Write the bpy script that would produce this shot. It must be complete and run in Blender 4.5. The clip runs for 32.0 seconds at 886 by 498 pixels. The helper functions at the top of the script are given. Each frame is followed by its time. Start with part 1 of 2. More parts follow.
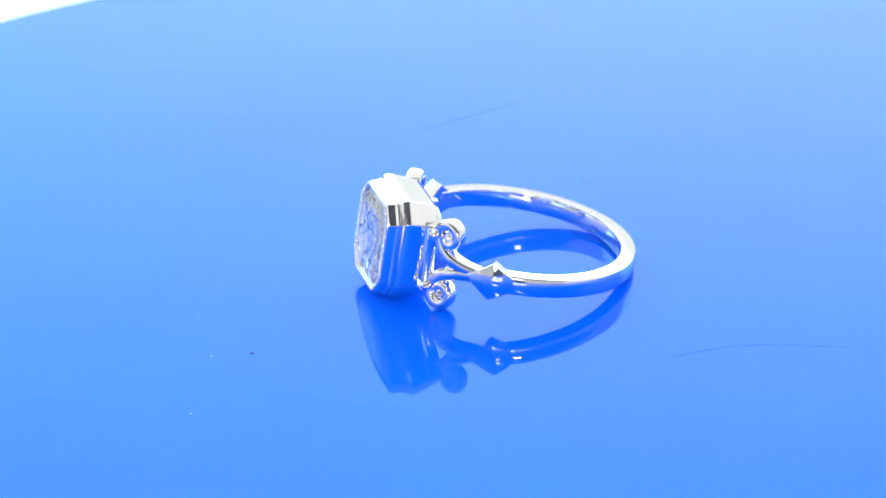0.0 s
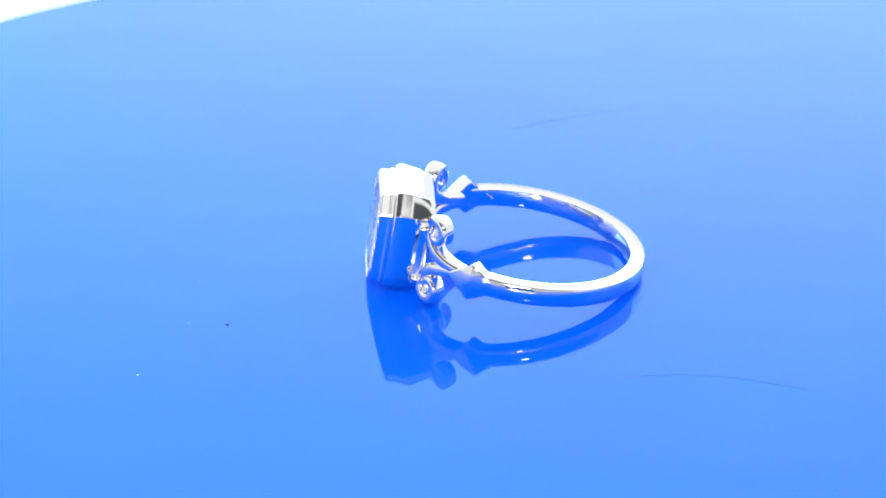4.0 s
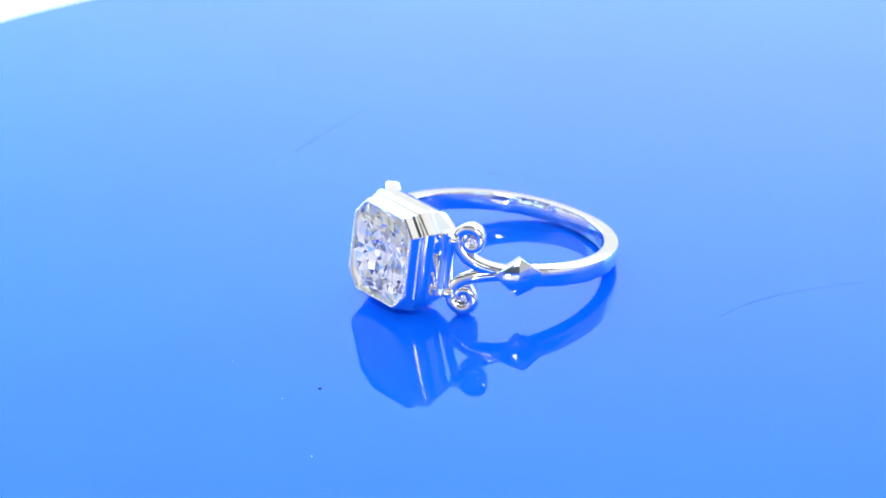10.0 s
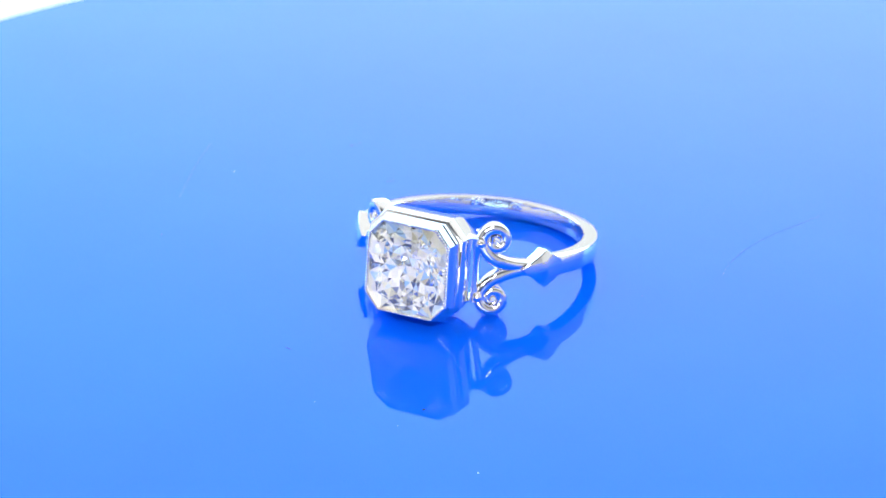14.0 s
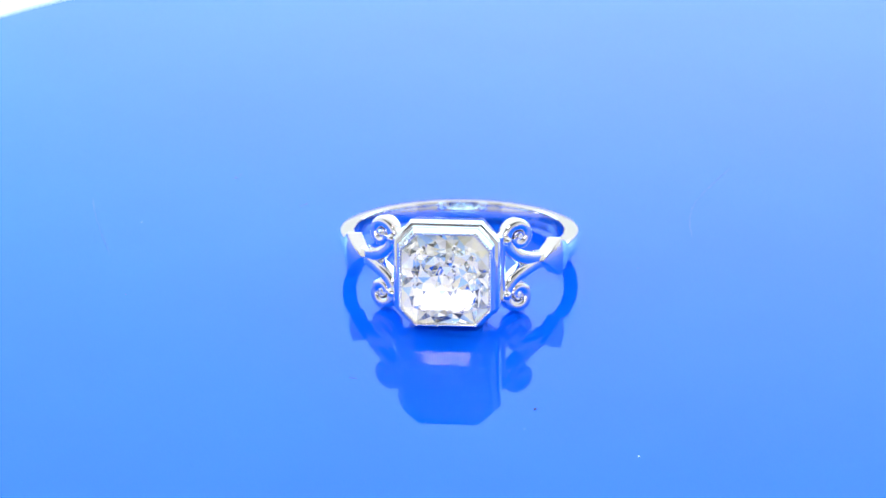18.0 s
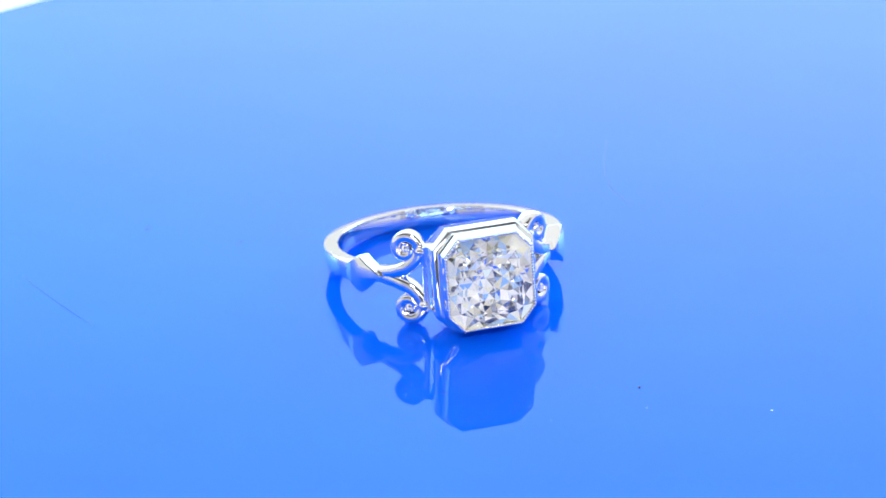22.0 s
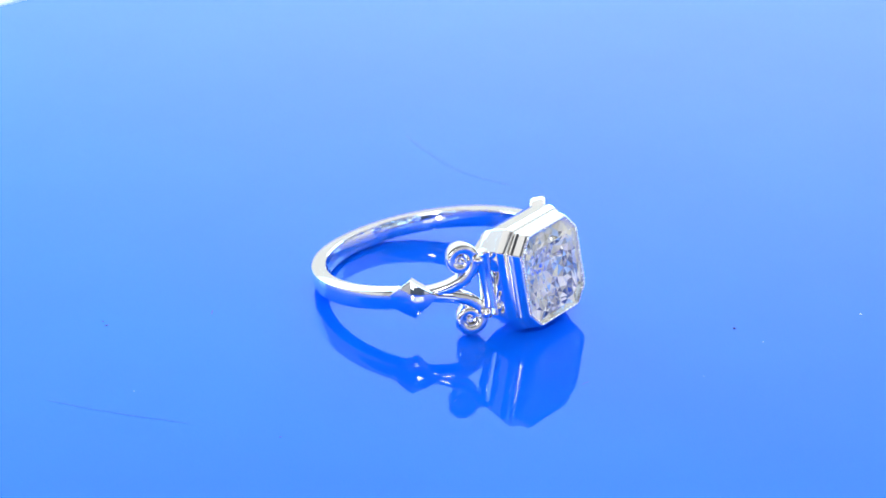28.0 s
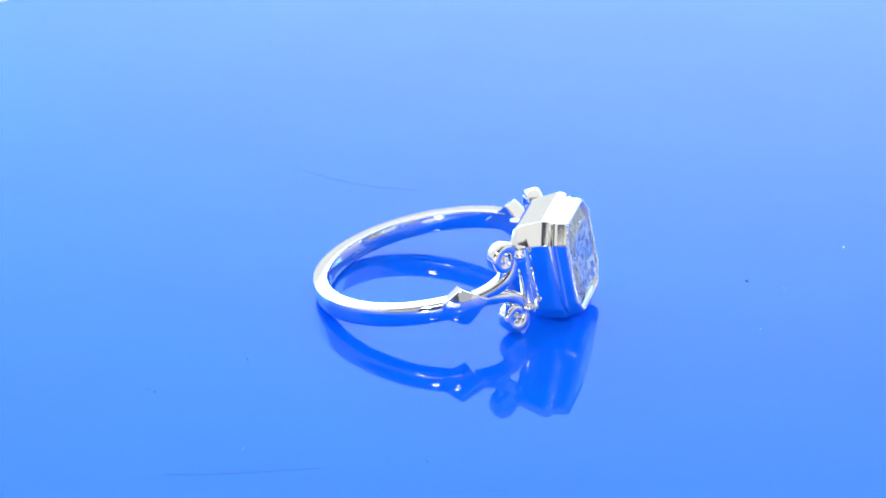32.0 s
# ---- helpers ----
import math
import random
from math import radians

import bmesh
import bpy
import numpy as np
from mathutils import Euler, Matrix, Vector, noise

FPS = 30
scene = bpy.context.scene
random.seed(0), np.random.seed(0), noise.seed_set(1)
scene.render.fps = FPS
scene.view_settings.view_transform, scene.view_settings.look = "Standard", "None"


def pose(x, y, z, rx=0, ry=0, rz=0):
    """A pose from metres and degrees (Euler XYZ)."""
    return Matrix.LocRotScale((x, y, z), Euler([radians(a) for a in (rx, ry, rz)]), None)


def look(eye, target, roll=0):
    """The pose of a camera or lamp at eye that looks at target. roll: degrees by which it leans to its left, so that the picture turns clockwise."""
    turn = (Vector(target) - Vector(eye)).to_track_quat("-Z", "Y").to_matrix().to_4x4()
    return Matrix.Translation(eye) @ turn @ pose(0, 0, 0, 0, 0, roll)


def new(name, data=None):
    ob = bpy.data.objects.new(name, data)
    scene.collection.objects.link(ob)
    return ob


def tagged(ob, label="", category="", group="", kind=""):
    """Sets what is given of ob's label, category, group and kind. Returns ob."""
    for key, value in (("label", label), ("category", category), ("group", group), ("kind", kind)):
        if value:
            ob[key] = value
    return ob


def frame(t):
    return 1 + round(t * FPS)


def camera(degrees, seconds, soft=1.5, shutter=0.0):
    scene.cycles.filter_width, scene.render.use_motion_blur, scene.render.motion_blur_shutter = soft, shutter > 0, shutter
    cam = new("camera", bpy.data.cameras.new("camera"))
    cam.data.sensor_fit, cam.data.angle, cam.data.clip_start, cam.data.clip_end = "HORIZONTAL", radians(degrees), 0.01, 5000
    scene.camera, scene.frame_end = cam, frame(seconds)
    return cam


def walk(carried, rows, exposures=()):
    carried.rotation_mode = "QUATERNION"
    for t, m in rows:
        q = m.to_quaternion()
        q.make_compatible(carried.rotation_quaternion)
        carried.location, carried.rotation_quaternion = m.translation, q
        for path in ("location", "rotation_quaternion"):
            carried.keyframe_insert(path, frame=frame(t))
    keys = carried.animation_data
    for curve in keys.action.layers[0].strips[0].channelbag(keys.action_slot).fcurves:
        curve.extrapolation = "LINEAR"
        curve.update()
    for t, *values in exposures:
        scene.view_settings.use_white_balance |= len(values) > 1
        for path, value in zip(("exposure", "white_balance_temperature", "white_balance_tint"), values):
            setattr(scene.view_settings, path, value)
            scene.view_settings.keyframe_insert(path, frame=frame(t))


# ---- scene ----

from mathutils import geometry

MM = 0.001

# ---- camera: stands still before a slowly turning table ----
cam = camera(16.34, 32.0, soft=1.6)
EYE = Vector((0.0, -0.23258, 0.11578))
AIM = Vector((-0.01295, 0.90039, -0.43489))
walk(cam, [(0, look(EYE, EYE + AIM, -1.19)), (32.0, look(EYE, EYE + AIM, -1.19))],
     exposures=[(0, 0.06), (9, 0.06), (19, 0.01), (32.0, -0.05)])

cam.data.dof.use_dof, cam.data.dof.focus_distance, cam.data.dof.aperture_fstop = True, 0.247, 62.0

# turn of the table in degrees, time by time; it swings back after three seconds
TURN = [(0, -72.98), (1, -79.39), (2, -85.74), (2.5, -88.8), (2.8, -90.5), (3.0, -91.35), (3.2, -91.6),
        (3.5, -90.76), (4.0, -87.7), (5.0, -81.1), (5.5, -77.85), (6, -74.9), (7, -69.1), (8, -63.2), (9, -57.15), (10, -51.2),
        (11, -45.4), (12, -39.6), (13, -33.7), (14, -27.6), (15, -21.9), (16, -16.3), (17, -10.8), (18, -5.1),
        (19, 0.64), (20, 6.43), (21, 12.2), (22, 18.1), (23, 23.9), (24, 29.4), (25, 34.8), (26, 40.4), (27, 46.15),
        (28, 51.94), (29, 57.74), (30, 63.5), (31, 69.3), (32, 75.02)]

# ---- light: an unseen light tent, added for reflections; glow painted into its walls ----
world = bpy.data.worlds.new("world")
world.use_nodes = True
world.node_tree.nodes["Background"].inputs[0].default_value = (0.03, 0.04, 0.06, 1)
world.node_tree.nodes["Background"].inputs[1].default_value = 0.3
scene.world = world
TENT_GLOW = 1.0
BACK_GLOW = (3.9, 5.25, 8.4)
BACK_LOW_GLOW = (0.74, 0.79, 0.79)
TOP_GLOW = (0.85, 0.85, 0.84)
TOP_DARK = (0.03, 0.03, 0.035)
SIDE_GLOW = (0.72, 0.74, 0.76)
FRONT_GLOW = (0.4, 0.4, 0.42)


# ---- materials ----
def material(name, colour=(0.8, 0.8, 0.8), rough=0.5, metal=0.0, ior=1.5):
    m = bpy.data.materials.new(name)
    m.use_nodes = True
    b = m.node_tree.nodes["Principled BSDF"]
    b.inputs["Base Color"].default_value = (*colour, 1)
    b.inputs["Roughness"].default_value = rough
    b.inputs["Metallic"].default_value = metal
    b.inputs["IOR"].default_value = ior
    return m


def noise_node(m, scale, detail=4.0, vector="Object"):
    nt = m.node_tree
    co = nt.nodes.new("ShaderNodeTexCoord")
    n = nt.nodes.new("ShaderNodeTexNoise")
    n.inputs["Scale"].default_value = scale
    n.inputs["Detail"].default_value = detail
    nt.links.new(co.outputs[vector], n.inputs["Vector"])
    return n


def ramp(m, source, stops):
    r = m.node_tree.nodes.new("ShaderNodeValToRGB")
    e = r.color_ramp.elements
    while len(e) < len(stops):
        e.new(0.5)
    for el, (pos, c) in zip(e, stops):
        el.position, el.color = pos, (*c, 1)
    m.node_tree.links.new(source, r.inputs["Fac"])
    return r


def bump(m, source, strength, distance):
    nt = m.node_tree
    b = nt.nodes.new("ShaderNodeBump")
    b.inputs["Strength"].default_value = strength
    b.inputs["Distance"].default_value = distance
    nt.links.new(source, b.inputs["Height"])
    nt.links.new(b.outputs["Normal"], nt.nodes["Principled BSDF"].inputs["Normal"])


def acrylic_material():
    m = material("blue_acrylic", (0.006, 0.11, 0.9), 0.02, 0.0, 1.19)
    n = noise_node(m, 40.0, 3.0)
    r = ramp(m, n.outputs["Fac"], [(0.3, (0.001, 0.102, 0.78)), (0.7, (0.0015, 0.114, 0.86))])
    m.node_tree.links.new(r.outputs["Color"], m.node_tree.nodes["Principled BSDF"].inputs["Base Color"])
    fine = noise_node(m, 900.0, 5.0)
    r2 = ramp(m, fine.outputs["Fac"], [(0.4, (0.003,) * 3), (0.8, (0.012,) * 3)])
    m.node_tree.links.new(r2.outputs["Color"], m.node_tree.nodes["Principled BSDF"].inputs["Roughness"])
    return m


def gold_material(name="white_gold", rough=0.05):
    m = material(name, (0.92, 0.91, 0.89), rough, 1.0)
    n = noise_node(m, 2500.0, 6.0)
    r = ramp(m, n.outputs["Fac"], [(0.35, (rough * 0.6,) * 3), (0.75, (rough * 1.9,) * 3)])
    m.node_tree.links.new(r.outputs["Color"], m.node_tree.nodes["Principled BSDF"].inputs["Roughness"])
    big = noise_node(m, 420.0, 2.0)
    bump(m, big.outputs["Fac"], 0.015, 0.0001)
    return m


def diamond_material():
    m = bpy.data.materials.new("diamond")
    m.use_nodes = True
    nt = m.node_tree
    nt.nodes.remove(nt.nodes["Principled BSDF"])
    g = nt.nodes.new("ShaderNodeBsdfGlass")
    g.inputs["Color"].default_value = (0.995, 0.995, 0.99, 1)
    g.inputs["Roughness"].default_value = 0.0
    g.inputs["IOR"].default_value = 2.2
    nt.links.new(g.outputs[0], nt.nodes["Material Output"].inputs["Surface"])
    return m


def pavilion_material():
    """Inner facets of the stone: clear mirrors, others scattering with reflections painted as tints, facet by facet.
    """
    m = material("diamond_pavilion", (0.97, 0.97, 0.95), 0.02, 1.0)
    nt = m.node_tree
    b = nt.nodes["Principled BSDF"]
    geo = nt.nodes.new("ShaderNodeNewGeometry")
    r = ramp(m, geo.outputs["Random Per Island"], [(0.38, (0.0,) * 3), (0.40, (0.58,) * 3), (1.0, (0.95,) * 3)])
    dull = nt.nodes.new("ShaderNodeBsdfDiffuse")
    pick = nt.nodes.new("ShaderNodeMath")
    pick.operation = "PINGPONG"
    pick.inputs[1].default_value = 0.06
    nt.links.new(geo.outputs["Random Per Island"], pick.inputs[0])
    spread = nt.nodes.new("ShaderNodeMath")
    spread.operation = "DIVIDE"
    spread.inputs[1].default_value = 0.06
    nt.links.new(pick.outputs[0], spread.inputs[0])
    # white, yellowish and blue reflections painted into the facets' own colour
    mirrored_tint = ramp(m, spread.outputs[0], [(0.0, (0.42, 0.40, 0.28)), (0.2, (0.8, 0.78, 0.62)), (0.4, (0.95, 0.95, 0.9)), (0.7, (0.97, 0.97, 0.97)), (0.85, (0.55, 0.74, 1.0)), (1.0, (0.2, 0.45, 0.98))])
    nt.links.new(mirrored_tint.outputs["Color"], dull.inputs["Color"])
    mix = nt.nodes.new("ShaderNodeMixShader")
    nt.links.new(r.outputs["Color"], mix.inputs[0])
    nt.links.new(b.outputs[0], mix.inputs[1])
    nt.links.new(dull.outputs[0], mix.inputs[2])
    nt.links.new(mix.outputs[0], nt.nodes["Material Output"].inputs["Surface"])
    return m


# unseen glowing wall: bright pool and dimmer low strip painted for disc and metal reflections
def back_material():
    m = material("tent_back_painted_glow", (0.12, 0.12, 0.12), 0.9)
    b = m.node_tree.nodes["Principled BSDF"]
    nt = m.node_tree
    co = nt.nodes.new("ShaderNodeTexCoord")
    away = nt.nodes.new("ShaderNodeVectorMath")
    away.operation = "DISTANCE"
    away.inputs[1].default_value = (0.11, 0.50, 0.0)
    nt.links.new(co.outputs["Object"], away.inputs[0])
    r = ramp(m, away.outputs["Value"], [(p, tuple(k * c for k, c in zip(q, BACK_GLOW)))
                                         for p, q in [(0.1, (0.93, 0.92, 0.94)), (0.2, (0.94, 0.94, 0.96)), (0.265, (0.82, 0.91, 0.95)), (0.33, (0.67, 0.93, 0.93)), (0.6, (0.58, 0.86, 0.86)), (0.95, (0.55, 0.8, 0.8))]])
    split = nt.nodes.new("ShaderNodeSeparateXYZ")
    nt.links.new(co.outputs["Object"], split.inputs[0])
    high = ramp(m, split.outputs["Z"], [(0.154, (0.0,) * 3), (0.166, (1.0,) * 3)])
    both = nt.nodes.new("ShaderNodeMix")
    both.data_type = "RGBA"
    both.inputs[6].default_value = (*BACK_LOW_GLOW, 1)
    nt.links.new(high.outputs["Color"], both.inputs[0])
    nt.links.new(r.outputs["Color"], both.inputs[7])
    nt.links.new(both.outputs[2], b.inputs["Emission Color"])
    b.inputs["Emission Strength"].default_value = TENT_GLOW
    return m


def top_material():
    """Unseen roof: glow painted on the rear part, front part painted dark for reflections."""
    m = material("tent_top_painted_glow", (0.04, 0.04, 0.04), 0.9)
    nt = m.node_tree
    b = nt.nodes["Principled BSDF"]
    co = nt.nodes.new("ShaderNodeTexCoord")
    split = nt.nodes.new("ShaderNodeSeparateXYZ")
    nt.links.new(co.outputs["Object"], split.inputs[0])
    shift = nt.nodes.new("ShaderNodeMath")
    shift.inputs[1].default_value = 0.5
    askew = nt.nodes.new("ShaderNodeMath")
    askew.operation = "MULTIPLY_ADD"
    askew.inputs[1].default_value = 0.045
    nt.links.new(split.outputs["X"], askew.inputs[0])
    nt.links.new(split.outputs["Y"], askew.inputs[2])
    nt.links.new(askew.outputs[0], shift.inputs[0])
    r = ramp(m, shift.outputs[0], [(0.15, TOP_DARK), (0.19, TOP_GLOW), (1.0, tuple(1.1 * c for c in TOP_GLOW))])
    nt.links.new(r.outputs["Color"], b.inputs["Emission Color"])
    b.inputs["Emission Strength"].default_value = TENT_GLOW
    return m


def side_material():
    """Unseen side curtains: glow painted near the table and towards the rear only."""
    m = material("tent_side_painted_glow", (0.06, 0.06, 0.06), 0.9)
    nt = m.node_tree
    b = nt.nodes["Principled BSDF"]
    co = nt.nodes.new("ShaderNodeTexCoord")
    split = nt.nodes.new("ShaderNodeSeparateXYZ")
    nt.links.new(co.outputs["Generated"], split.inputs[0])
    up = ramp(m, split.outputs["Z"], [(0.1, SIDE_GLOW), (0.56, SIDE_GLOW), (0.72, (0.03, 0.03, 0.03))])
    back = ramp(m, split.outputs["Y"], [(0.38, (0.0, 0.0, 0.0)), (0.46, SIDE_GLOW)])
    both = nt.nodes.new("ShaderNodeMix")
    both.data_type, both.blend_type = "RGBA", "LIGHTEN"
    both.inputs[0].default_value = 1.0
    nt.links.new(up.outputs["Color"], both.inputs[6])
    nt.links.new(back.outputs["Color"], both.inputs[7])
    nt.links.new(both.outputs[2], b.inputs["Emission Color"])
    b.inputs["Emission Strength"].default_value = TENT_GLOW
    return m


def front_material():
    """Unseen front curtain: glow painted over its lower half for metal reflections."""
    m = material("front_painted_glow", (0.1, 0.1, 0.1), 0.9)
    nt = m.node_tree
    b = nt.nodes["Principled BSDF"]
    co = nt.nodes.new("ShaderNodeTexCoord")
    split = nt.nodes.new("ShaderNodeSeparateXYZ")
    nt.links.new(co.outputs["Generated"], split.inputs[0])
    up = ramp(m, split.outputs["Z"], [(0.5, FRONT_GLOW), (0.78, (0.03, 0.03, 0.03))])
    nt.links.new(up.outputs["Color"], b.inputs["Emission Color"])
    b.inputs["Emission Strength"].default_value = TENT_GLOW
    return m


def lamp_material(name, colour, strength):
    m = material(name, (0.9, 0.9, 0.9), 0.4)
    b = m.node_tree.nodes["Principled BSDF"]
    b.inputs["Emission Color"].default_value = (*colour, 1)
    b.inputs["Emission Strength"].default_value = strength
    return m


def sheet_material():
    m = material("white_paper", (0.82, 0.82, 0.82), 0.6)
    n = noise_node(m, 60.0, 5.0)
    r = ramp(m, n.outputs["Fac"], [(0.3, (0.78, 0.79, 0.80)), (0.7, (0.85, 0.85, 0.85))])
    m.node_tree.links.new(r.outputs["Color"], m.node_tree.nodes["Principled BSDF"].inputs["Base Color"])
    fine = noise_node(m, 1500.0, 4.0)
    bump(m, fine.outputs["Fac"], 0.2, 0.0003)
    return m


ACRYLIC = acrylic_material()
GOLD = gold_material()
DIAMOND = diamond_material()
PAVILION = pavilion_material()
BACK_GLOW_MAT = back_material()
TOP_GLOW_MAT = top_material()
PAPER = sheet_material()
LED = lamp_material("led_emitter", (1.0, 0.97, 0.93), 200.0)
DIFFUSER = lamp_material("diffuser_cloth", (1.0, 0.96, 0.93), 2.6)
PANEL = lamp_material("panel_emitter", (1.0, 0.97, 0.95), 25.0)
DARK_PLASTIC = material("black_plastic", (0.03, 0.03, 0.035), 0.4)
ROOM_PAINT = material("room_paint", (0.12, 0.13, 0.15), 0.8)
FRONT_GLOW_MAT = front_material()
SIDE_GLOW_MAT = side_material()
DUST_DARK = material("dark_dust", (0.02, 0.03, 0.06), 0.9)
DUST_LIGHT = material("light_dust", (0.35, 0.6, 0.9), 0.9)
HAIR = material("fine_fibre", (0.03, 0.12, 0.5), 0.6)


# ---- mesh helpers; shapes are given in millimetres where noted ----
def mesh_from(name, verts, faces, mat, scale=1.0, smooth=None):
    me = bpy.data.meshes.new(name)
    me.from_pydata([tuple(c * scale for c in v) for v in verts], [], faces)
    bm = bmesh.new()
    bm.from_mesh(me)
    bmesh.ops.recalc_face_normals(bm, faces=bm.faces)
    bm.to_mesh(me)
    bm.free()
    me.materials.append(mat)
    if smooth is not None:
        for p in me.polygons:
            p.use_smooth = True
        me.set_sharp_from_angle(angle=radians(smooth))
    return me


def part(name, me, parent, label=""):
    ob = new(name, me)
    ob.parent = parent
    if label:
        tagged(ob, label)
    return ob


def soften(ob, width, segments=2):
    b = ob.modifiers.new("bevel", "BEVEL")
    b.width, b.segments, b.limit_method, b.angle_limit = width, segments, "ANGLE", radians(25)
    return ob


def loft(rings, closed_ring=True, cap=True):
    """Vertices and faces through rings of equally many points."""
    n = len(rings[0])
    verts = [p for r in rings for p in r]
    faces = []
    for i in range(len(rings) - 1):
        for j in range(n if closed_ring else n - 1):
            k = (j + 1) % n
            faces.append((i * n + j, i * n + k, (i + 1) * n + k, (i + 1) * n + j))
    if cap:
        faces.append(tuple(range(n)))
        faces.append(tuple((len(rings) - 1) * n + j for j in range(n)))
    return verts, faces


def box_mesh(name, lo, hi, mat, scale=1.0):
    (x0, y0, z0), (x1, y1, z1) = lo, hi
    v, f = loft([[(x0, y0, z0), (x1, y0, z0), (x1, y1, z0), (x0, y1, z0)], [(x0, y0, z1), (x1, y0, z1), (x1, y1, z1), (x0, y1, z1)]])
    return mesh_from(name, v, f, mat, scale)


def lathe(name, profile, mat, n=128, centre=(0, 0), scale=1.0, smooth=30):
    rings = [[(centre[0] + r * math.cos(2 * math.pi * j / n), centre[1] + r * math.sin(2 * math.pi * j / n), z) for j in range(n)] for r, z in profile]
    v, f = loft(rings)
    return mesh_from(name, v, f, mat, scale, smooth)


# ---- the place: white table, added light tent with painted glow, dim room ----
def build_setting():
    t = new("table", box_mesh("table", (-1.1, -0.95, -0.075), (1.1, 0.75, -0.045), PAPER))
    tagged(t, "white paper covered table top under the turntable", "table", kind="structure")
    w, d1, h, k = 0.95, 0.5, 0.52, 0.006
    tagged(new("wall_north", box_mesh("wall_north", (-w, d1, -0.045), (w, d1 + k, h), BACK_GLOW_MAT)), "unseen tent back, added for reflections, with a painted bright pool", "tent wall", kind="structure")
    tagged(new("ceiling", box_mesh("ceiling", (-w, -0.85, h), (w, d1 + k, h + k), TOP_GLOW_MAT)), "unseen tent roof, added for reflections, glow painted at the rear only", "tent roof", kind="structure")
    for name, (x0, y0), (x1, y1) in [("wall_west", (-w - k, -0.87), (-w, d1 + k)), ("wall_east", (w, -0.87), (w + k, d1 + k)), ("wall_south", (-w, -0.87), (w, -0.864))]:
        tagged(new(name, box_mesh(name, (x0, y0, -0.045), (x1, y1, h + k), FRONT_GLOW_MAT if name == "wall_south" else SIDE_GLOW_MAT)), "unseen grey curtain, added for reflections, glow painted in its lower part", "tent wall", kind="structure")
    r = 2.0
    room = [("wall_room_south", (-r, -r - 0.05, -0.8), (r, -r, 2.0)), ("wall_room_west", (-r - 0.05, -r, -0.8), (-r, r, 2.0)),
            ("wall_room_east", (r, -r, -0.8), (r + 0.05, r, 2.0)), ("wall_room_north", (-r, r, -0.8), (r, r + 0.05, 2.0)),
            ("floor", (-r, -r, -0.85), (r, r, -0.8)), ("ceiling_room", (-r, -r, 2.0), (r, r, 2.05))]
    for name, lo, hi in room:
        tagged(new(name, box_mesh(name, lo, hi, ROOM_PAINT)), "dim grey painted wall of the room", "wall", kind="structure")


def build_lamp():
    bar = tagged(new("lamp_bar"), "slim black lamp bar with one bright round spot", "lamp", "lamp bars in the tent")
    part("housing", box_mesh("housing", (-0.5, -0.045, 0.0), (0.5, 0.045, 0.03), DARK_PLASTIC), bar)
    part("spot", lathe("spot", [(0.042, 0.0), (0.042, -0.004), (0.037, -0.008)], LED, 48, (0.03, 0)), bar, "bright white round lamp")
    bar.matrix_world = pose(-0.03, -0.595, 0.465, 45, 0, 0)
    rail = tagged(new("rail", box_mesh("rail", (-0.55, -0.027, 0.0), (0.55, 0.027, 0.03), DARK_PLASTIC)), "black plastic rail carrying the tent roof", "rail")
    rail.matrix_world = pose(0.0, -0.228, 0.489)
    panel = tagged(new("panel_lamp"), "small upright white lamp panel standing on the table", "lamp", "lamp bars in the tent")
    part("housing", box_mesh("housing", (-0.036, -0.02, -0.145), (0.036, -0.001, 0.04), DARK_PLASTIC), panel)
    part("panel", box_mesh("panel", (-0.029, -0.001, -0.035), (0.029, 0.003, 0.035), PANEL), panel, "glowing white panel")
    soft = tagged(new("soft_lamp"), "wide low diffuser lamp behind the small panel", "lamp", "lamp bars in the tent")
    part("housing", box_mesh("housing", (-0.17, -0.02, -0.175), (0.15, -0.001, 0.075), DARK_PLASTIC), soft)
    part("diffuser", box_mesh("diffuser", (-0.165, -0.001, -0.03), (0.145, 0.003, 0.07), DIFFUSER), soft, "glowing white cloth")
    soft.matrix_world = pose(-0.03, -0.70, 0.13, 0, 0, -2)
    panel.matrix_world = pose(-0.1, -0.62, 0.1, 0, 0, -9)


def build_turntable():
    disc = tagged(new("turntable_disc"), "round glossy blue acrylic disc, slowly turning", "turntable")
    e = (2.99, 0.62)
    part("plate", lathe("plate", [(82.06, -4.0), (82.6, -3.5), (82.6, -0.4), (82.2, 0.0)], ACRYLIC, 256, e, MM), disc)
    part("hub", lathe("hub", [(52.0, -12.0), (52.0, -4.0)], DARK_PLASTIC, 64, (0, 0), MM), disc, "black plastic hub under the disc")
    base = new("pedestal", lathe("pedestal", [(62.0, -45.0), (64.0, -42.0), (62.0, -15.0), (58.0, -12.0)], DARK_PLASTIC, 96, (0, 0), MM))
    tagged(base, "round black plastic pedestal carrying the disc", "pedestal")
    return disc


# ---- the ring; local frame in mm: finger axis along z, stone towards -y ----
R_OUT, R_IN, HALF = 10.16, 8.83, 0.83


def on_ring(u, r, z):
    a = u / R_OUT
    return (r * math.sin(a), -r * math.cos(a), z)


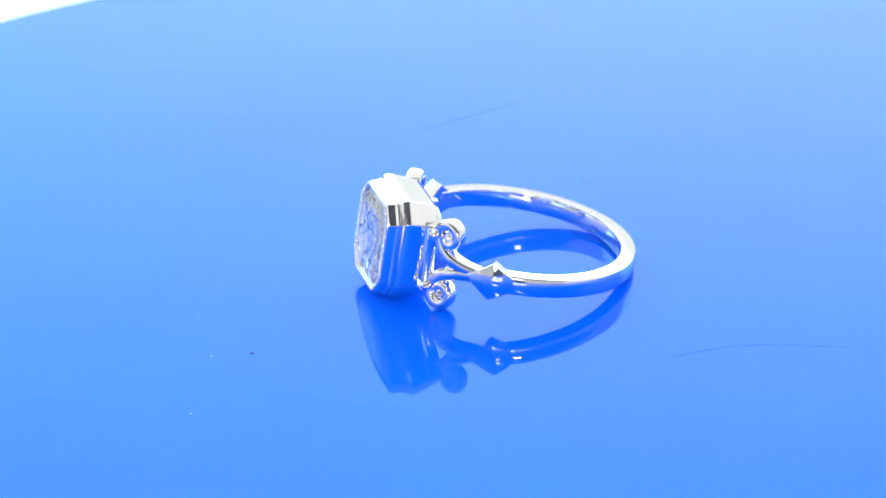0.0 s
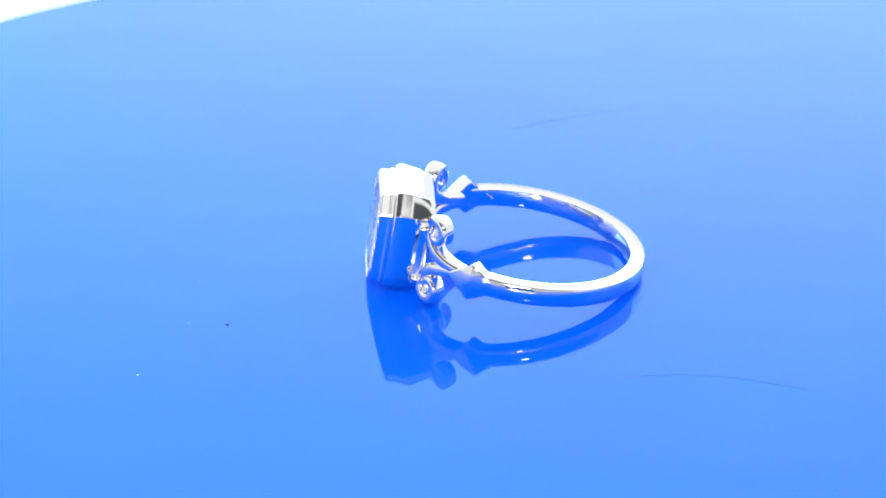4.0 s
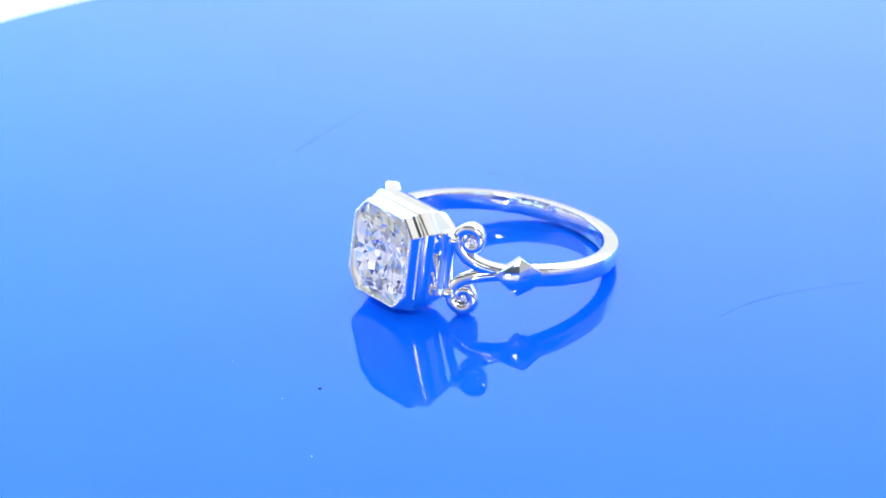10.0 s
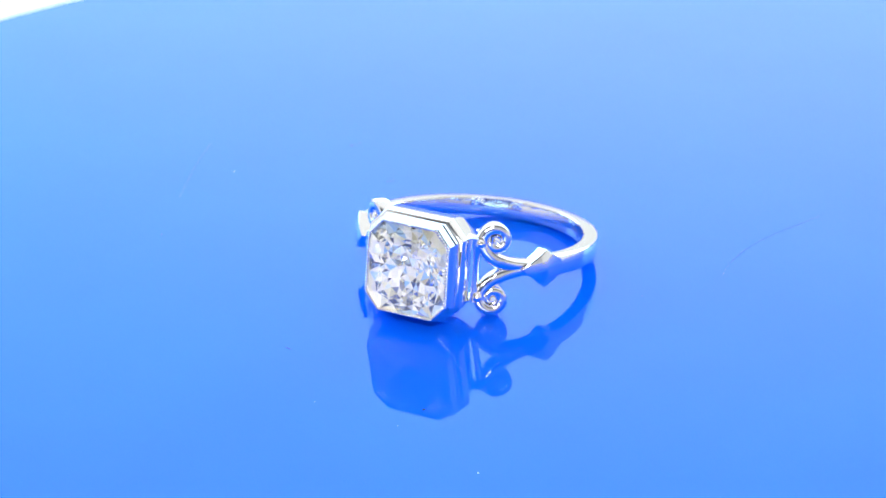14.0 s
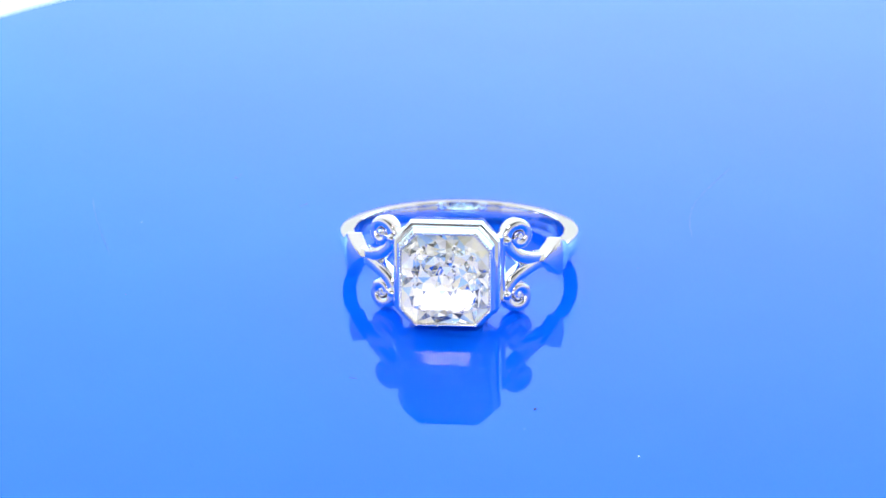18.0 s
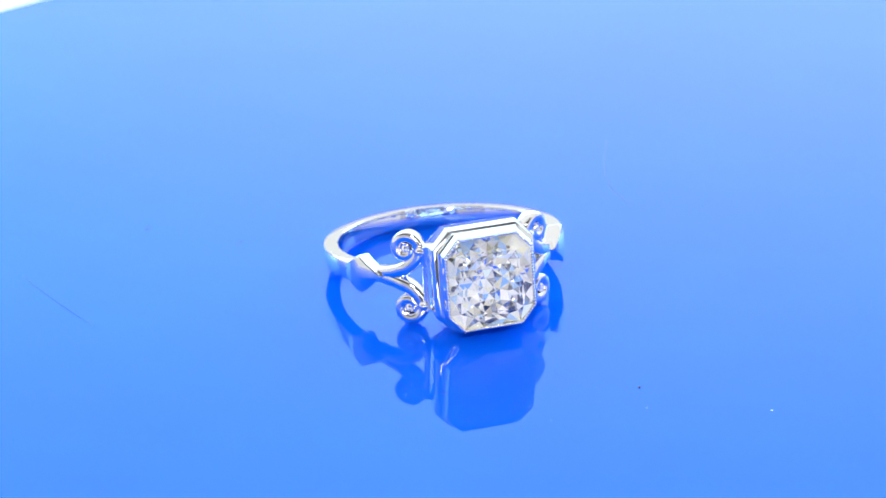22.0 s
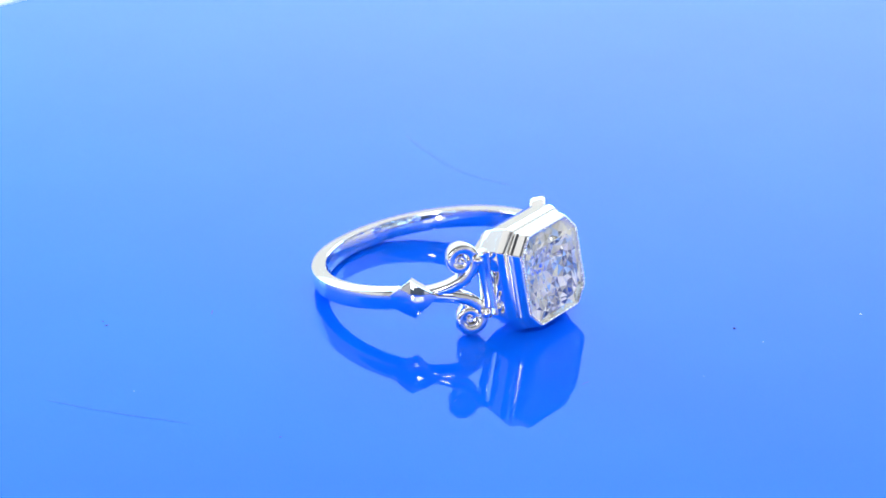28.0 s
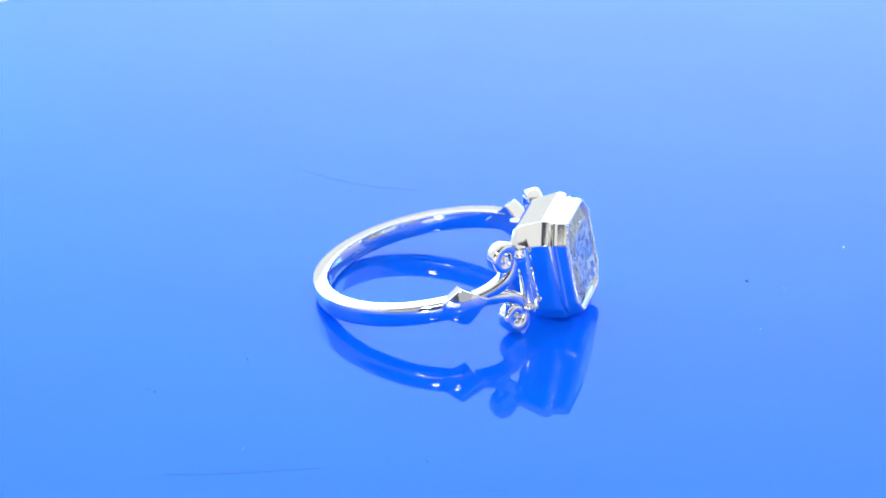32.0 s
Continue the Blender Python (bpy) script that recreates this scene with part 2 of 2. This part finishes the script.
def band_mesh():
    prof = [(R_IN, 0.0), (R_IN + 0.01, 0.60), (R_IN + 0.05, 0.77), (R_IN + 0.12, HALF), (R_OUT - 0.20, HALF), (R_OUT - 0.10, HALF - 0.05),
            (R_OUT - 0.035, HALF - 0.18), (R_OUT - 0.008, 0.22), (R_OUT, 0.0)]
    prof = prof + [(r, -z) for r, z in prof[-2:0:-1]]
    a0, n = radians(60.5), 160
    rings = []
    for i in range(n + 1):
        a = a0 + (2 * math.pi - 2 * a0) * i / n
        rings.append([(r * math.sin(a), -r * math.cos(a), z) for r, z in prof])
    v, f = loft(rings)
    return mesh_from("band", v, f, GOLD, MM, 28)


KITE_U, KITE_L, KITE_H = 10.68, 2.3, 1.64


def kite_mesh(side):
    """A kite-shaped cushion with a rounded face and bevelled rim, bent round the band."""
    corner = [Vector((-KITE_L, 0.0)), Vector((-0.1, KITE_H)), Vector((KITE_L + 0.45, 0.0)), Vector((-0.1, -KITE_H))]
    mid = Vector((-0.1, 0.0))
    face = lambda p: 10.50 - 0.24 * (p.y / KITE_H) ** 2 - (0.34 if p.x < 0 else 0.52) * abs(p.x / KITE_L) ** 1.4
    steps = [0.0, 0.2, 0.4, 0.58, 0.74, 0.88, 0.96, 1.0]
    n, v, f = 8, [], []
    for k in range(4):
        a, b = corner[k], corner[(k + 1) % 4]
        rows = []
        for s in steps:
            rows.append([(mid + (a.lerp(b, t / n) - mid) * s, 0.0 if s <= 0.96 else 0.07) for t in range(n + 1)])
        rows.append([(mid + (a.lerp(b, t / n) - mid) * 0.92, 1.3) for t in range(n + 1)])
        o = len(v)
        for i, row in enumerate(rows):
            v += [on_ring(side * (KITE_U + p.x), face(p) - drop, p.y) for p, drop in row]
            if i:
                f += [(o + (i - 1) * (n + 1) + j, o + (i - 1) * (n + 1) + j + 1, o + i * (n + 1) + j + 1, o + i * (n + 1) + j) for j in range(n)]
    me = mesh_from("kite", v, f, GOLD, MM)
    bm = bmesh.new()
    bm.from_mesh(me)
    bmesh.ops.remove_doubles(bm, verts=bm.verts, dist=0.002 * MM)
    bmesh.ops.holes_fill(bm, edges=bm.edges)
    bmesh.ops.recalc_face_normals(bm, faces=bm.faces)
    bm.to_mesh(me)
    bm.free()
    for p in me.polygons:
        p.use_smooth = True
    me.set_sharp_from_angle(angle=radians(22))
    return me


SCROLL_U, SCROLL_Z = 6.12, 2.5


def scroll_path():
    """Centre line (u, z), half width and depth of an arm that ends in a scroll."""
    rows = []
    p0, p3 = Vector((9.6, 0.12)), None
    psi0, psi1 = radians(-22), radians(350)
    rho = lambda q: 1.16 - 0.66 * ((q - psi0) / (psi1 - psi0)) ** 1.15
    at = lambda q: Vector((SCROLL_U - rho(q) * math.cos(q), SCROLL_Z + rho(q) * math.sin(q)))
    p3 = at(psi0)
    d3 = (at(psi0 + 0.02) - p3).normalized()
    p1, p2 = p0 + Vector((-2.5, 0.05)), p3 - d3 * 1.35
    for i in range(18):
        t = i / 18
        q = (1 - t) ** 3 * p0 + 3 * (1 - t) ** 2 * t * p1 + 3 * (1 - t) * t * t * p2 + t ** 3 * p3
        rows.append((q, 0.49 + 0.10 * math.sin(math.pi * min(t * 0.8, 1))))
    for i in range(49):
        t = i / 48
        rows.append((at(psi0 + (psi1 - psi0) * t), 0.53 - 0.16 * t))
    return rows


def scroll_mesh(side, up):
    rows = scroll_path()
    rings, n = [], 24
    for i, (q, hw) in enumerate(rows):
        a, b = rows[max(i - 1, 0)][0], rows[min(i + 1, len(rows) - 1)][0]
        t = (b - a).normalized()
        nrm = Vector((-t.y, t.x))
        depth = 0.68
        rise = 0.10 * min(1.0, i / 30) - 0.3 * max(0.0, 1 - i / 9)
        ring = []
        for j in range(n):
            ang = 2 * math.pi * j / n
            ca, sa = math.cos(ang), math.sin(ang)
            x = math.copysign(abs(ca) ** 0.6, ca) * hw
            y = math.copysign(abs(sa) ** 0.55, sa) * depth
            p = q + nrm * x
            ring.append(on_ring(side * p.x, R_OUT - depth + rise + y, up * p.y))
        rings.append(ring)
    v, f = loft(rings)
    return mesh_from("scroll", v, f, GOLD, MM, 50)


def octagon(y, w, h, cw, ch, lift=0.0):
    half = [(w - cw, h), (w, h - ch), (w, -h + ch), (w - cw, -h), (-w + cw, -h), (-w, -h + ch), (-w, h - ch), (-w + cw, h)]
    return [(x, y, z + lift) for x, z in half]


def shell(name, rows):
    v, f = loft([octagon(*r) for r in rows] + [octagon(*rows[0])], cap=False)
    n = len(rows) * 8
    v = v[:n]
    f = [tuple(i % n for i in q) for q in f]
    return mesh_from(name, v, f, GOLD, MM)


def milgrain_mesh():
    c = octagon(-12.94, 3.62, 3.82, 1.2, 1.33)
    v, f = [], []
    for k in range(8):
        a, b = Vector(c[k]), Vector(c[(k + 1) % 8])
        n = round((b - a).length / 0.25)
        for i in range(n):
            p = a.lerp(b, (i + 0.5) / n)
            o = len(v)
            for s in range(1, 4):
                z = math.pi * s / 4
                for j in range(6):
                    q = 2 * math.pi * j / 6
                    v.append((p.x + 0.145 * math.sin(z) * math.cos(q), p.y - 0.17 * math.cos(z), p.z + 0.145 * math.sin(z) * math.sin(q)))
            v += [(p.x, p.y - 0.17, p.z), (p.x, p.y + 0.17, p.z)]
            for s in range(2):
                for j in range(6):
                    f.append((o + s * 6 + j, o + s * 6 + (j + 1) % 6, o + s * 6 + 6 + (j + 1) % 6, o + s * 6 + 6 + j))
            for j in range(6):
                f.append((o + j, o + (j + 1) % 6, o + 18))
                f.append((o + 12 + j, o + 12 + (j + 1) % 6, o + 19))
    return mesh_from("milgrain", v, f, GOLD, MM, 60)


def reach(phi):
    """How far the stone's girdle reaches in the direction phi."""
    return max(x * math.cos(phi) + z * math.sin(phi) for x, _, z in octagon(0, 3.55, 3.75, 1.18, 1.3))


def crown_mesh():
    """Table and crown of a cut-cornered square stone, cut facet by facet out of a block; table towards -y."""
    c = octagon(0, 3.55, 3.75, 1.18, 1.3)
    cuts = [((0, -1, 0), (0, -13.2, 0))]
    for k in range(8):
        (x0, _, z0), (x1, _, z1) = c[k], c[(k + 1) % 8]
        phi = math.atan2(x0 - x1, z1 - z0)
        phi = phi if math.cos(phi) * (x0 + x1) + math.sin(phi) * (z0 + z1) > 0 else phi + math.pi
        low = math.sin(phi) < -0.9
        step = ((0,), 20, 0.86, -12.945) if low else ((0,), 17, 0.86, -12.98) if k % 2 else ((0,), 22, 0.86, -12.96)
        for turns, tilt, share, y in [((0,), 90, 1.0, -12.6), ((-8, 8), 36, 1.0, -12.70), step]:
            for turn in turns:
                q, a = phi + radians(turn), radians(tilt)
                r = share * reach(q)
                cuts.append(((math.sin(a) * math.cos(q), -math.cos(a), math.sin(a) * math.sin(q)), (r * math.cos(q), y, r * math.sin(q))))
    bm = bmesh.new()
    bmesh.ops.create_cube(bm, size=12.0, matrix=Matrix.Translation((0, -12.0, 0)))
    for no, co in cuts + [((0, 1, 0), (0, -12.58, 0))]:
        cut = bmesh.ops.bisect_plane(bm, geom=bm.verts[:] + bm.edges[:] + bm.faces[:], dist=1e-5, plane_co=co, plane_no=no, clear_outer=True)["geom_cut"]
        edges = [e for e in cut if isinstance(e, bmesh.types.BMEdge)]
        if len(edges) > 2 and no[1] < 1:
            bmesh.ops.edgeloop_fill(bm, edges=edges)
    bmesh.ops.scale(bm, vec=(MM, MM, MM), verts=bm.verts)
    me = bpy.data.meshes.new("diamond")
    bm.to_mesh(me)
    bm.free()
    me.materials.append(DIAMOND)
    return me


def pavilion_mesh():
    """The many small facets under the girdle, alike in all four quarters but for small errors of the cutter."""
    rnd = random.Random(11)
    rim = [Vector((x, z)) for x, _, z in octagon(0, 3.54, 3.74, 1.18, 1.3)]
    pts = [rim[k].lerp(rim[(k + 1) % 8], i / n) for k in range(8) for n in [3 if (rim[k] - rim[(k + 1) % 8]).length > 2.5 else 1] for i in range(n)]
    edge = len(pts)
    quarter = [(0.0, 3.0), (0.0, 2.1), (0.0, 1.15), (0.0, 0.0), (0.62, 0.0), (1.3, 0.0), (2.2, 0.0), (2.95, 0.0)]
    quarter += [(rnd.uniform(0.35, 3.0), rnd.uniform(0.35, 3.15)) for _ in range(130)]
    kept = []
    for x, z in quarter:
        p = Vector((x, z))
        if p.length < 0.95 * reach(math.atan2(z, x)) and x + z < 5.0 and all((p - q).length > 0.41 for q in kept):
            kept.append(p)
    for p in kept:
        for sx in ((1, -1) if p.x else (1,)):
            for sz in ((1, -1) if p.y else (1,)):
                pts.append(Vector((sx * p.x + rnd.uniform(-0.09, 0.09), sz * p.y + rnd.uniform(-0.09, 0.09))))
    flat, _, tris, *_ = geometry.delaunay_2d_cdt(pts, [], [], 0, 1e-4)
    v, f = [], []
    depth = [-12.58 + (0 if i < edge else 0.78 * (3.7 - max(abs(p.x), abs(p.y) * 0.95, 0.72 * (abs(p.x) + abs(p.y)))) + rnd.uniform(-0.14, 0.14)) for i, p in enumerate(flat)]
    for t in tris:
        if len(t) == 3:
            f.append(tuple(range(len(v), len(v) + 3)))
            v += [(flat[i].x * MM, depth[i] * MM, flat[i].y * MM) for i in t]
    me = bpy.data.meshes.new("pavilion")
    me.from_pydata(v, [], f)
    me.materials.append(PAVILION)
    return me


def accent_mesh(side, up):
    """A small round stone set in the eye of a scroll, with its cup."""
    c = Vector(on_ring(side * SCROLL_U, R_OUT - 0.02, up * SCROLL_Z))
    axis = Vector((c.x, c.y, 0)).normalized()
    q = axis.to_track_quat("Z", "Y")
    rows = [(0.0, 0.06), (0.12, 0.10), (0.22, 0.04), (0.31, -0.02), (0.30, -0.3)]
    rings = [[tuple(c + q @ Vector((max(r, 0.01) * math.cos(2 * math.pi * j / 8), max(r, 0.01) * math.sin(2 * math.pi * j / 8), z))) for j in range(8)] for r, z in rows]
    v, f = loft(rings)
    sv, sf = [], []
    for face in f:
        sf.append(tuple(range(len(sv), len(sv) + len(face))))
        sv += [v[i] for i in face]
    me = bpy.data.meshes.new("accent_diamond")
    me.from_pydata([tuple(x * MM for x in p) for p in sv], [], sf)
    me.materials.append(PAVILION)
    return me


def cup_mesh(side, up):
    c = Vector(on_ring(side * SCROLL_U, R_OUT - 0.1, up * SCROLL_Z))
    axis = Vector((c.x, c.y, 0)).normalized()
    q = axis.to_track_quat("Z", "Y")
    rows = [(0.02, -0.42), (0.26, -0.40), (0.31, 0.06), (0.40, 0.10), (0.46, 0.02), (0.46, -1.0), (0.02, -1.0)]
    rings = [[tuple(c + q @ Vector((r * math.cos(2 * math.pi * j / 20), r * math.sin(2 * math.pi * j / 20), z))) for j in range(20)] for r, z in rows]
    v, f = loft(rings)
    return mesh_from("setting", v, f, GOLD, MM, 40)


def gallery_mesh(side):
    """The upright bar between the two scrolls, behind the bezel."""
    rows = [(-2.7, 0.5, 0.55), (-2.1, 0.38, 0.5), (-1.2, 0.28, 0.46), (0, 0.24, 0.44), (1.2, 0.28, 0.46), (2.1, 0.38, 0.5), (2.7, 0.5, 0.55)]
    rings = []
    for z, hx, hy in rows:
        rings.append([(side * (4.36 + hx * math.cos(q) * 0.9), -9.05 + hy * math.sin(q), z) for q in [2 * math.pi * j / 10 for j in range(10)]])
    v, f = loft(rings)
    return mesh_from("gallery_bar", v, f, GOLD, MM, 40)


def body_mesh():
    """The stepped wall behind the collar; its rear is open towards the shoulders."""
    rows = [(-11.78, 3.80, 3.92), (-11.71, 4.14, 4.18), (-11.64, 4.25, 4.28), (-11.34, 4.35, 4.37), (-11.08, 4.38, 4.40), (-10.9, 4.36, 4.39), (-10.4, 4.27, 4.31), (-9.7, 4.2, 4.2), (-8.95, 4.12, 4.04), (-8.3, 4.02, 3.74)]
    rings = [octagon(y, w, h, 0.325 * w, 0.345 * h, 0.1) for y, w, h in rows]
    # the rear edge follows the finger: the sides reach further back than the top
    rings[-1] = [(x, y + (0.3 if abs(x) > 3.2 else -0.1), z) for x, y, z in rings[-1]]
    v = [p for r in rings for p in r]
    f = []
    for i in range(len(rows) - 1):
        for j in range(8):
            if i >= 7 and j in (1, 5):
                continue
            k = (j + 1) % 8
            f.append((i * 8 + j, i * 8 + k, i * 8 + 8 + k, i * 8 + 8 + j))
    return mesh_from("bezel_body", v, f, GOLD, MM, 24)


def bead_mesh(centre, r):
    bm = bmesh.new()
    bmesh.ops.create_icosphere(bm, subdivisions=2, radius=r * MM, matrix=Matrix.Translation(Vector(centre) * MM))
    for fc in bm.faces:
        fc.smooth = True
    me = bpy.data.meshes.new("joint")
    bm.to_mesh(me)
    bm.free()
    me.materials.append(GOLD)
    return me


def build_ring():
    ring = tagged(new("ring"), "polished white gold ring with square diamond, lying on blue disc", "ring")
    part("band", band_mesh(), ring)
    for side in (1, -1):
        soften(part("kite", kite_mesh(side), ring, "raised kite-shaped shoulder"), 0.06 * MM, 2)
        for up in (1, -1):
            s = part("scroll", scroll_mesh(side, up), ring, "polished scroll arm with a curled end")
            part("setting", cup_mesh(side, up), s)
            part("accent_diamond", accent_mesh(side, up), s, "tiny round diamond in the scroll")
            part("joint", bead_mesh((side * 4.72, -9.2, up * 2.3), 0.43), ring, "small solder joint")
        part("gallery_bar", gallery_mesh(side), ring)
    collar = [(-12.92, 3.72, 3.92, 1.23, 1.36), (-12.84, 3.79, 3.99, 1.25, 1.38), (-12.14, 3.86, 4.06, 1.27, 1.40), (-12.06, 3.97, 4.17, 1.3, 1.42), (-11.84, 3.99, 4.19, 1.3, 1.42),
              (-11.76, 3.88, 4.08, 1.27, 1.4), (-11.66, 3.6, 3.8, 1.2, 1.3), (-11.2, 3.5, 3.7, 1.18, 1.28), (-12.4, 3.5, 3.7, 1.17, 1.3), (-12.86, 3.52, 3.72, 1.17, 1.3)]
    soften(part("bezel_collar", shell("bezel_collar", collar), ring, "octagonal polished bezel collar"), 0.05 * MM)
    body = part("bezel_body", body_mesh(), ring, "stepped octagonal bezel body")
    thick = body.modifiers.new("thickness", "SOLIDIFY")
    thick.thickness, thick.offset = 0.45 * MM, -1.0
    soften(body, 0.05 * MM)
    part("milgrain", milgrain_mesh(), ring, "row of fine milgrain beads")
    stone = part("diamond", crown_mesh(), ring, "clear cut-cornered square diamond")
    stone.visible_shadow = False
    part("pavilion", pavilion_mesh(), stone, "inner facets with painted sparkle")
    return ring


# ---- dust and fibres lying on the disc; places in mm on the disc ----
def speck_mesh(w, l, mat, seed):
    rnd = random.Random(seed)
    bm = bmesh.new()
    bmesh.ops.create_icosphere(bm, subdivisions=1, radius=0.5 * MM)
    for vt in bm.verts:
        vt.co = Vector((vt.co.x * w, vt.co.y * l, vt.co.z * min(w, l) * 0.5)) * rnd.uniform(0.7, 1.25)
        vt.co.z += 0.2 * min(w, l) * MM
    me = bpy.data.meshes.new("speck")
    bm.to_mesh(me)
    bm.free()
    me.materials.append(mat)
    return me


SPECKS = [(5.8, -21.4, 0.22, 0.36, 150, DUST_DARK), (5.2, -24.6, 0.06, 0.1, 20, DUST_LIGHT), (-8.95, -17.1, 0.07, 0.8, 75, DUST_DARK),
          (14.1, -28.3, 0.13, 0.26, 30, DUST_LIGHT), (-24.3, 20.5, 0.16, 0.4, 70, DUST_DARK), (-17.3, 15.1, 0.07, 1.0, -55, DUST_DARK),
          (-31.2, 10.8, 0.06, 0.1, 0, DUST_LIGHT), (-29.9, -3.4, 0.12, 0.25, 20, DUST_DARK), (-2.5, -24.0, 0.05, 0.08, 0, DUST_LIGHT),
          (12.85, 4.0, 0.08, 0.12, 0, DUST_DARK), (-23.9, 21.3, 0.1, 0.3, 10, DUST_DARK)]
HAIRS = [[(17.3, 10.4), (16.8, 13.6), (17.2, 17.4), (18.4, 20.6), (20.4, 24.9)], [(-32.65, 3.9), (-33.9, 7.2), (-35.3, 10.6), (-36.4, 15.3)]]


def build_dust():
    made = []
    for i, (x, y, w, l, a, mat) in enumerate(SPECKS):
        ob = new("dust_speck", speck_mesh(w, l, mat, i))
        tagged(ob, ("dark" if mat is DUST_DARK else "pale") + " speck of dust lying on the blue disc", "dust", "dust on the disc")
        made.append((ob, pose(x * MM, y * MM, 0, 0, 0, a)))
    for pts, thick in zip(HAIRS, (0.009, 0.010)):
        c = Vector(pts[0])
        cu = bpy.data.curves.new("fibre", "CURVE")
        cu.dimensions, cu.bevel_depth, cu.bevel_resolution = "3D", thick * MM, 2
        sp = cu.splines.new("NURBS")
        sp.points.add(len(pts) - 1)
        for q, (x, y) in zip(sp.points, pts):
            q.co = ((x - c.x) * MM, (y - c.y) * MM, 0.03 * MM, 1)
        sp.use_endpoint_u, sp.order_u = True, 4
        cu.materials.append(HAIR)
        ob = tagged(new("fibre", cu), "thin curved dark fibre lying on the blue disc", "fibre", "dust on the disc")
        made.append((ob, pose(c.x * MM, c.y * MM, 0)))
    return made


build_setting()
build_lamp()
DISC = build_turntable()
RING = build_ring()
DUST = build_dust()
RING_AT = pose(-2.326 * MM, 3.69 * MM, 2.655 * MM, -10.15, 0, 0)


def motions():
    for ob, at in [(DISC, Matrix.Identity(4)), (RING, RING_AT)] + DUST:
        walk(ob, [(t, pose(0, 0, 0, 0, 0, a) @ at) for t, a in TURN])


motions()
